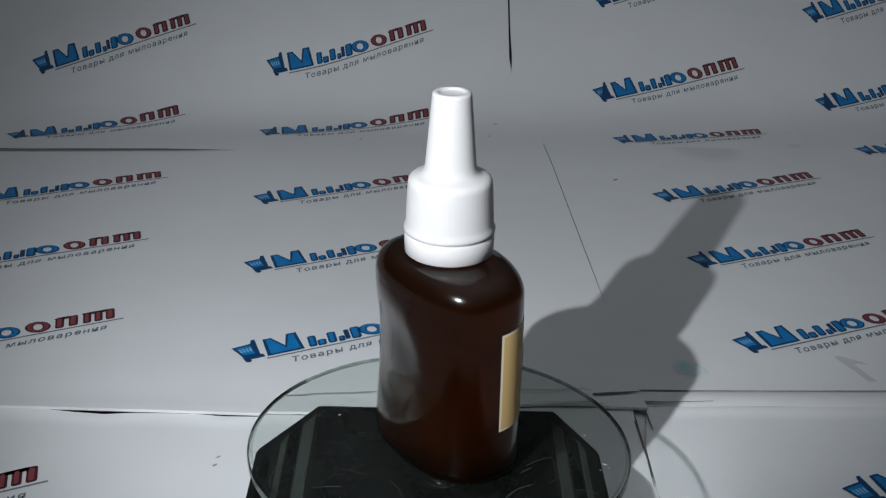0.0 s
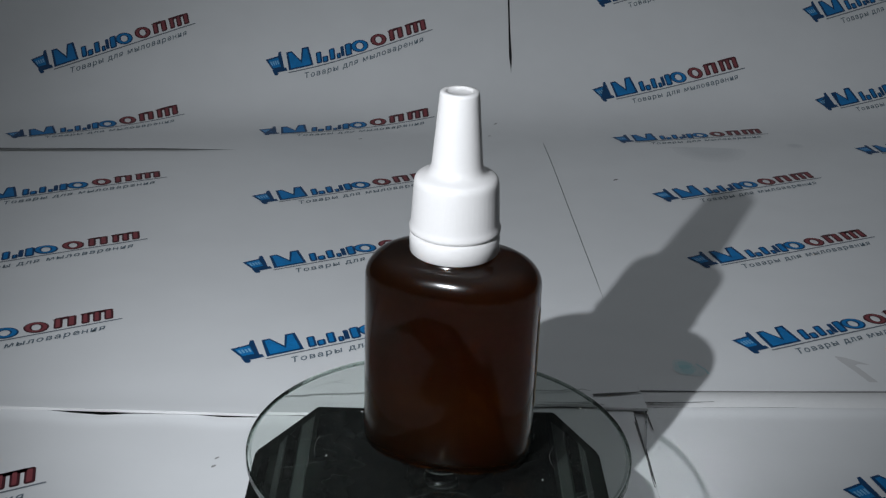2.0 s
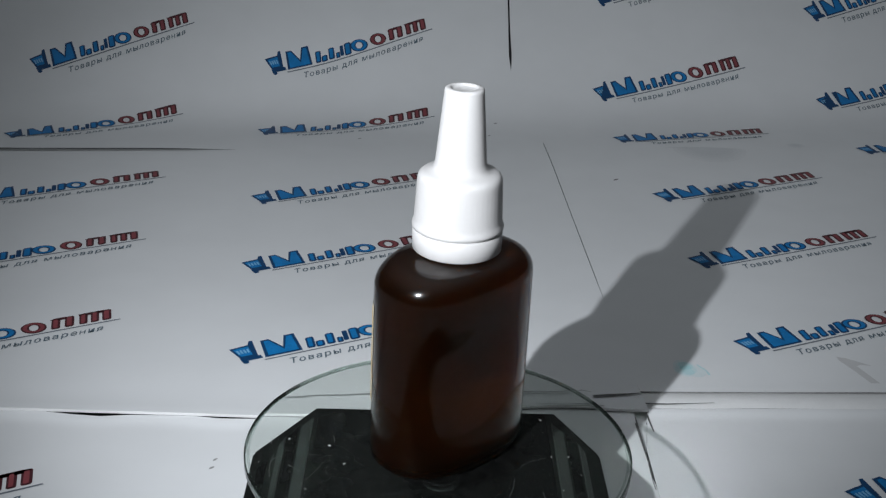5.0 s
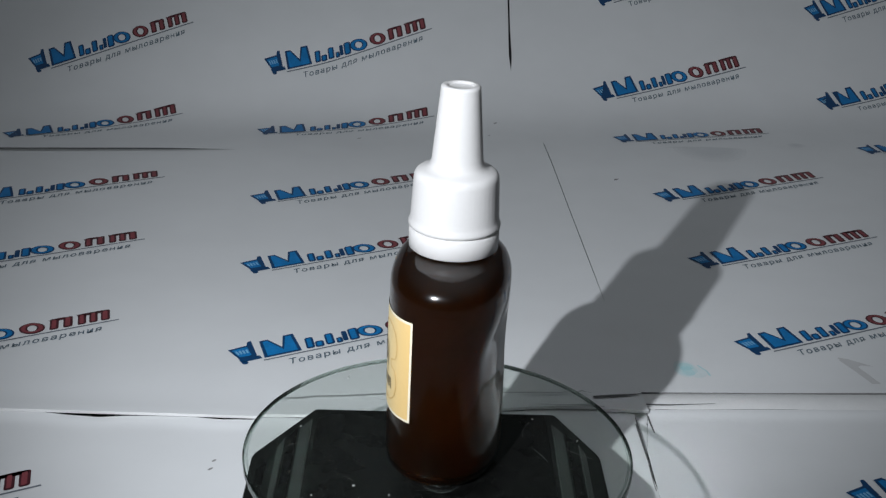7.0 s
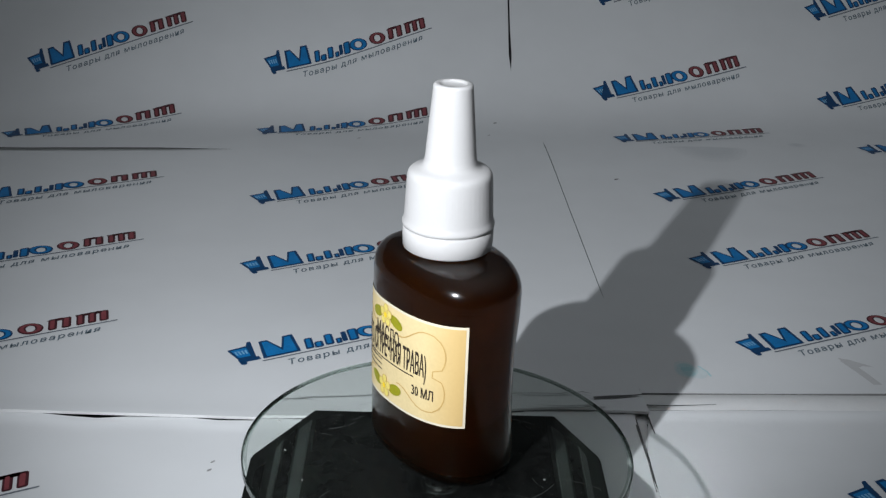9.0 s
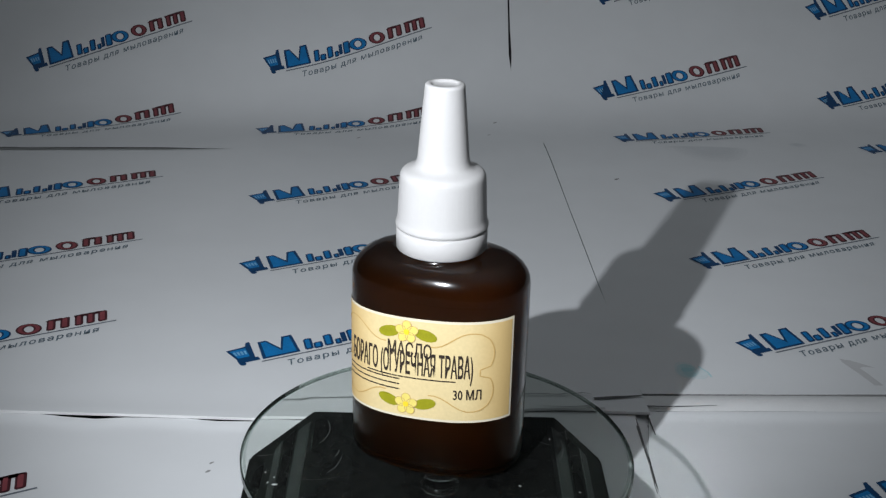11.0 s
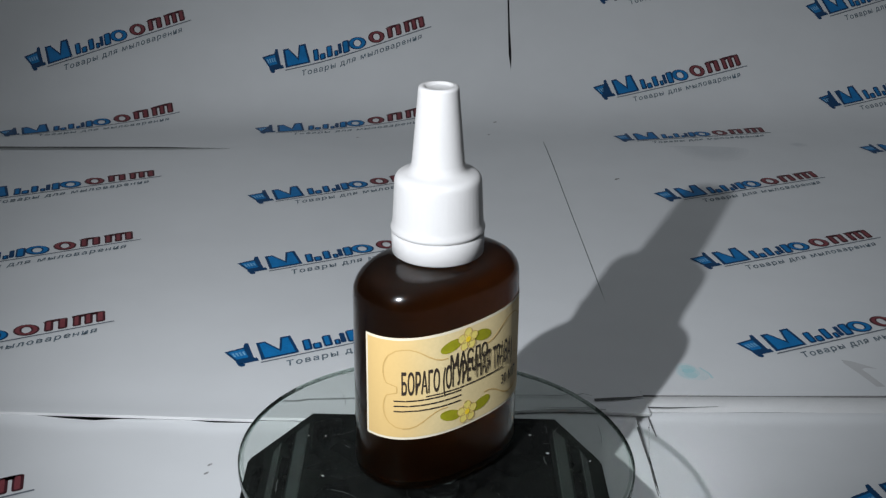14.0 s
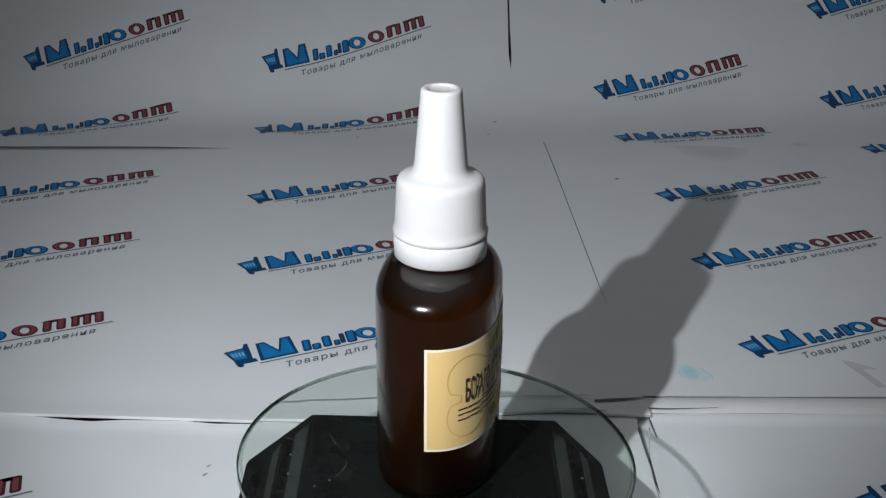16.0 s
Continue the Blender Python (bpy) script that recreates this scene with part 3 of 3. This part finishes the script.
def turntable_disc():
    disc = new("turntable_disc")
    disc.location = (CX, CY, DISC_Z)
    tagged(disc, "clear round glass disc with a dark edge on the turntable", "glass disc")
    r, t = DISC_R, 0.0022
    pane = part("pane", lathe([(0, -t), (r - 0.0002, -t), (r, -t + 0.0002), (r, -0.0002), (r - 0.0002, 0), (0, 0)], 160), GLASS, disc, smooth=False)
    pane.visible_shadow = False
    part("rim", lathe([(r - 0.0006, -t + 0.0006), (r - 0.0003, -t + 0.0006), (r - 0.0003, -0.0005), (r - 0.0006, -0.0005)], 128, closed=True), RIM, disc,
         "dark polished glass edge")
    for z in (-0.0002, -t + 0.0007):
        part("edge_line", lathe([(r - 0.0004, z - 0.0003), (r - 0.0001, z - 0.0003), (r - 0.0001, z), (r - 0.0004, z)], 128, closed=True), RIM, disc, "dark line along the glass edge")
    part("bevel", lathe([(r - 0.0014, -0.0004), (r - 0.0007, -0.0003)], 128), RIM, disc, "ground bevel along the glass edge", smooth=False)
    part("film", lathe([(0, 0.00005), (r - 0.0006, 0.00005)], 96), FILM, disc, "faint smears and dust on the glass", smooth=False)
    rnd = random.Random(4)
    bm = bmesh.new()
    for _ in range(18):
        a, d = rnd.uniform(0, 6.283), r * math.sqrt(rnd.uniform(0.25, 0.9))
        s = rnd.choice((0.0001, 0.00014, 0.0002, 0.0004))
        mm = Matrix.LocRotScale((d * math.cos(a), d * math.sin(a), 0.0001), Euler((0, 0, rnd.uniform(0, 3))), (s * rnd.uniform(1, 2.4), s, 0.00012))
        bmesh.ops.create_icosphere(bm, subdivisions=1, radius=1, matrix=mm)
    tagged(part("dust", bm, CRUMB, disc, "pale dust crumbs"), kind="stuff")
    bm = bmesh.new()
    for _ in range(26):
        a, d = rnd.uniform(0, 6.283), r * rnd.uniform(0.45, 0.95)
        run, bend, turn = rnd.uniform(0.003, 0.011), rnd.uniform(-0.25, 0.25), rnd.uniform(0, 6.283)
        pts = [(d * math.cos(a) + run * (k / 8 - 0.5) * math.cos(turn + bend * k / 4), d * math.sin(a) + run * (k / 8 - 0.5) * math.sin(turn + bend * k / 4)) for k in range(9)]
        if max(math.hypot(*q) for q in pts) > r - 0.001:
            continue
        vs, fs = band(pts, rnd.uniform(0.00005, 0.00013))
        made = [bm.verts.new((x, y, 0.00006)) for x, y in vs]
        for f in fs:
            bm.faces.new([made[k] for k in f])
    tagged(part("scratches", bm, SCRATCH, disc, "fine pale scratches and smears", smooth=False), kind="stuff")
    return disc


base = turntable_base()
disc = turntable_disc()

# ---- bottle ----
HALF_W, HALF_D, POWER = 0.0210, 0.0140, 2.35


def oval_at(a, grow=0.0):
    c, s = math.cos(a), math.sin(a)
    f = lambda v: math.copysign(abs(v) ** (2 / POWER), v)
    return (HALF_W + grow) * f(c), (HALF_D + grow) * f(s)


ARC = [(0.0, -math.pi / 2)]
for k in range(1, 2001):
    a = -math.pi / 2 + k / 2000 * math.pi
    p, q = oval_at(ARC[-1][1]), oval_at(a)
    ARC.append((ARC[-1][0] + math.hypot(p[0] - q[0], p[1] - q[1]), a))
ARC_U, ARC_A = [u for u, _ in ARC], [a for _, a in ARC]


def on_body(u, z, lift):
    """A place on the bottle's front: u metres round from the middle, z up."""
    a = float(np.interp(abs(u), ARC_U, ARC_A))
    x, y = oval_at(a, 0.0001 + lift)
    return (math.copysign(x, u), y, z)


def loft(levels, seg=96):
    """An oval body from (growth, height) pairs, or (round radius, height, share of roundness)."""
    bm = bmesh.new()
    rings = []
    for sx, sy, z, rnd in levels:
        row = []
        for k in range(seg):
            a = 2 * math.pi * k / seg
            x, y = oval_at(a)
            ex, ey = x / HALF_W * sx, y / HALF_D * sy
            rx, ry = sx * math.cos(a), sy * math.sin(a)
            px, py = ex + (rx - ex) * rnd, ey + (ry - ey) * rnd
            if py > 0:   # the back has sunk in, with a rounder dent beside its middle
                w = min(1, max(0, (z - 0.004) / 0.014)) * min(1, max(0, (0.0440 - z) / 0.014))
                py -= 0.0012 * min(1, max(0, 0.35 + px / 0.018)) * w * w * (3 - 2 * w) * (1 - min(1, abs(px / HALF_W)) ** 5)
                py -= 0.0009 * math.exp(-(((px - 0.0050) / 0.0118) ** 2 + ((z - 0.0265) / 0.0128) ** 2) ** 2.5)
            row.append(bm.verts.new((px, py, z)))
        rings.append(row)
    for a, b in zip(rings, rings[1:]):
        for k in range(seg):
            n = (k + 1) % seg
            bm.faces.new((a[k], a[n], b[n], b[k]))
    bm.faces.new(rings[0][::-1])
    bm.faces.new(rings[-1])
    bmesh.ops.recalc_face_normals(bm, faces=bm.faces)
    return bm


def body_levels(inset=0.0, top=None):
    w, d = HALF_W - inset, HALF_D - inset
    lv = [(w - 0.0022, d - 0.0022, 0.0 + inset, 0), (w - 0.0010, d - 0.0010, 0.0004 + inset, 0), (w - 0.0003, d - 0.0003, 0.0014 + inset, 0), (w, d, 0.0030 + inset, 0)]
    lv += [(w, d, 0.003 + (0.0440 - 0.003) * k / 26, 0) for k in range(1, 27)]
    if not inset:   # two fine mould lines under the shoulder
        lv += [(w, d, 0.0441, 0), (w - 0.00007, d - 0.00007, 0.0445, 0), (w, d, 0.0449, 0), (w - 0.00007, d - 0.00007, 0.0452, 0), (w, d, 0.0456, 0)]
    for k in range(1, 8):
        a = k / 7 * math.pi / 2
        lv.append((w - 0.0070 * (1 - math.cos(a)), d - 0.0042 * (1 - math.cos(a)), 0.0457 + 0.0062 * math.sin(a) - inset, 0.15 * k / 7))
    return lv


def bottle():
    b = new("dropper_bottle")
    tagged(b, "amber brown plastic oval bottle with white dropper cap and cream label", "bottle")
    lv = body_levels()
    lv += [(0.0118, 0.0097, 0.0523, 0.6), (0.0098, 0.0093, 0.0526, 1.0), (0.0094, 0.0094, 0.0531, 1.0), (0.0094, 0.0094, 0.0550, 1.0)]
    part("body", loft(lv), AMBER, b, "dark amber glossy plastic body")
    inner = [q for q in body_levels(0.0011)]
    part("contents", loft(inner), OIL, b, "dark brown oil filling")
    # opaque insert, added to stop the glow through the bottle's foot
    lv = [(HALF_W - k, HALF_D - k, z, 0) for k, z in ((0.0030, 0.0009), (0.0019, 0.0010), (0.0014, 0.0016), (0.0014, 0.0030), (0.0022, 0.0036), (0.0050, 0.0039))]
    part("base", loft(lv), FOOT_INSERT, b, "dark insert added to block light in the foot")
    cap(b)
    label(b)
    return b


def cap(b):
    z = 0.0556
    lower = part("cap_ring", lathe([(0.0090, z - 0.0007), (0.0099, z - 0.0008), (0.0104, z - 0.0004), (0.0105, z + 0.0022), (0.0105, z + 0.0040), (0.0101, z + 0.0045), (0.0090, z + 0.0045)], 72), WHITE, b)
    lower.location.z = -0.0018
    prof = [(0.0090, 0.0598), (0.0100, 0.0600), (0.0106, 0.0604), (0.0107, 0.0611), (0.0104, 0.0618), (0.01025, 0.0625)]
    prof += [(0.01025 - 0.00045 * k / 8, 0.0625 + 0.0092 * k / 8) for k in range(1, 9)]
    prof += [(0.0097, 0.0724), (0.0094, 0.0731), (0.0088, 0.0736), (0.0078, 0.0739), (0.0068, 0.0743), (0.0062, 0.0750), (0.0059, 0.0762)]
    prof += [(0.0059 - 0.0014 * k / 8, 0.0762 + 0.0164 * k / 8) for k in range(1, 9)]
    prof += [(0.00442, 0.0931), (0.0041, 0.0934), (0.0033, 0.09345), (0.0030, 0.0933), (0.0028, 0.0930), (0.0026, 0.0929), (0.0, 0.0928)]
    turned = lathe(prof, 192)
    for v in turned.verts:   # fine grip ribs on the skirt
        if 0.0628 < v.co.z < 0.0715:
            grow = 1 + 0.0022 * max(0.0, math.cos(48 * math.atan2(v.co.y, v.co.x)))
            v.co.x, v.co.y = v.co.x * grow, v.co.y * grow
    top = part("cap", turned, WHITE, b, "white plastic cap with a long tapered nozzle")
    top.location.z = -0.0018


def label(b):
    lo, hi, half = 0.0149, 0.0404, 0.0252
    n = 60
    def strip(u0, u1, z0, z1):
        us = np.linspace(u0, u1, n)
        return np.array([(u, z) for u in us for z in (z0, z1)]), [(2 * k, 2 * k + 2, 2 * k + 3, 2 * k + 1) for k in range(n - 1)]
    place = lambda u, v, level: on_body(u - 0.0033, v + 0.0001 + 0.040 * u, 0.00012 * level)
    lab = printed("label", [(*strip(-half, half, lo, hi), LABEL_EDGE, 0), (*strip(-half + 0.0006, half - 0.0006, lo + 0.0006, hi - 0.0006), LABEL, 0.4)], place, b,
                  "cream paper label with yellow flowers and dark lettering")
    for p in lab.data.polygons:
        p.use_smooth = True
    mid = (lo + hi) / 2

    def frame_line(s):
        # scalloped ornament along one end of the label
        pts = []
        for k in range(25):
            v = -1 + 2 * k / 24
            bulge = 0.0024 * abs(math.sin(v * math.pi * 1.0)) ** 0.6 if abs(v) > 0.12 else -0.0008
            pts.append((s * (0.0178 + bulge), mid + v * 0.0092))
        for sg in (-1, 1):
            tail = [(s * (0.0172 - 0.0015 * k), mid + sg * (0.0096 + 0.0010 * math.sin(k * 0.7) - 0.00035 * k)) for k in range(9)]
            pts = (tail[::-1] + pts) if sg < 0 else (pts + tail)
        return pts

    for s in (-1, 1):
        pts = frame_line(s)
        printed("ornament", [(*band(pts, 0.0003), TAN, 1.2)], place, lab, "tan scalloped ornament")
    for v, flip in ((0.0370, 1), (0.0186, -1)):
        pc = []
        for s in (-1, 1):
            lf = oval(s * 0.0044, v - 0.0005 * flip, 0.0028, 0.0014, -s * 14 * flip, 14)
            pc.append((lf, [tuple(range(14))], LEAF, 1.2))
        for k in range(5):
            a = 90 + 72 * k
            pc.append((oval(0.0015 * math.cos(radians(a)), v + 0.0015 * math.sin(radians(a)), 0.0013, 0.0011, a, 12), [tuple(range(12))], PETAL, 1.6 + 0.1 * k))
            pc.append((*band(oval(0.0015 * math.cos(radians(a)), v + 0.0015 * math.sin(radians(a)), 0.0013, 0.0011, a, 16), 0.00014, True), TAN, 2.2 + 0.1 * k))
        pc.append((oval(0, v, 0.0007, 0.0007, 0, 10), [tuple(range(10))], YELLOW, 3.0))
        printed("flower_print", pc, place, lab, "yellow flower with two olive leaves")

    def words(body, u, v, h, width, level, weight=0.0):
        vs, fs = text_mesh(body, h, 1.0, weight=weight)
        vs = vs * (width / (vs[:, 0].max() - vs[:, 0].min()), 1) + (u, v)
        printed("writing", [(vs, fs, INK, level)], place, lab)

    words("МАСЛО", 0.0006, 0.0326, 0.0036, 0.0106, 1.8, 0.010)
    words("БОРАГО (ОГУРЕЧНАЯ ТРАВА)", -0.0003, 0.0284, 0.0056, 0.0312, 2.2, 0.014)
    words("30 МЛ", 0.0142, 0.0222, 0.0025, 0.0064, 1.8, 0.016)
    rnd = random.Random(2)
    bars = [(-0.0105, 0.0115, 0.0255, 0.00032)] + [(-0.0177, -0.0017, 0.0248 - 0.0013 * k, 0.00034) for k in range(3)]
    for u0, u1, v, w in bars:
        pc = []
        u = u0
        while u < u1:
            e = min(u1, u + rnd.uniform(0.0012, 0.0034))
            pc.append((*poly([(u, v - w / 2), (e, v - w / 2), (e, v + w / 2), (u, v + w / 2)]), INK, 1.8))
            u = e + 0.00014
        printed("small_print", pc, place, lab, "line of tiny dark print")


bottle_ob = bottle()

# ---- motion: the disc and the bottle on it turn slowly, the bottle a little off the axis ----
RATE, OFF, PHASE, FACING = 19.7, 0.0012, 3.41, 11.91
LEAN, LEAN_PHASE = 1.12, 5.8
STAND_X, STAND_Y = 0.0009, 0.0002


def motions():
    times = [k * 0.5 for k in range(33)]
    walk(disc, [(t, pose(CX, CY, DISC_Z, 0, 0, RATE * t)) for t in times])
    rows = []
    for t in times:
        a, b = radians(RATE * (t - PHASE)), RATE * (t - LEAN_PHASE)
        stand = pose(CX + STAND_X + OFF * math.cos(a), CY + STAND_Y + OFF * math.sin(a), DISC_Z + 0.0002, 0, -0.3, 0)
        rows.append((t, stand @ pose(0, 0, 0, 0, 0, b) @ pose(0, 0, 0, 0, LEAN, 0) @ pose(0, 0, 0, 0, 0, RATE * (t - FACING) - b)))
    walk(bottle_ob, rows)


motions()
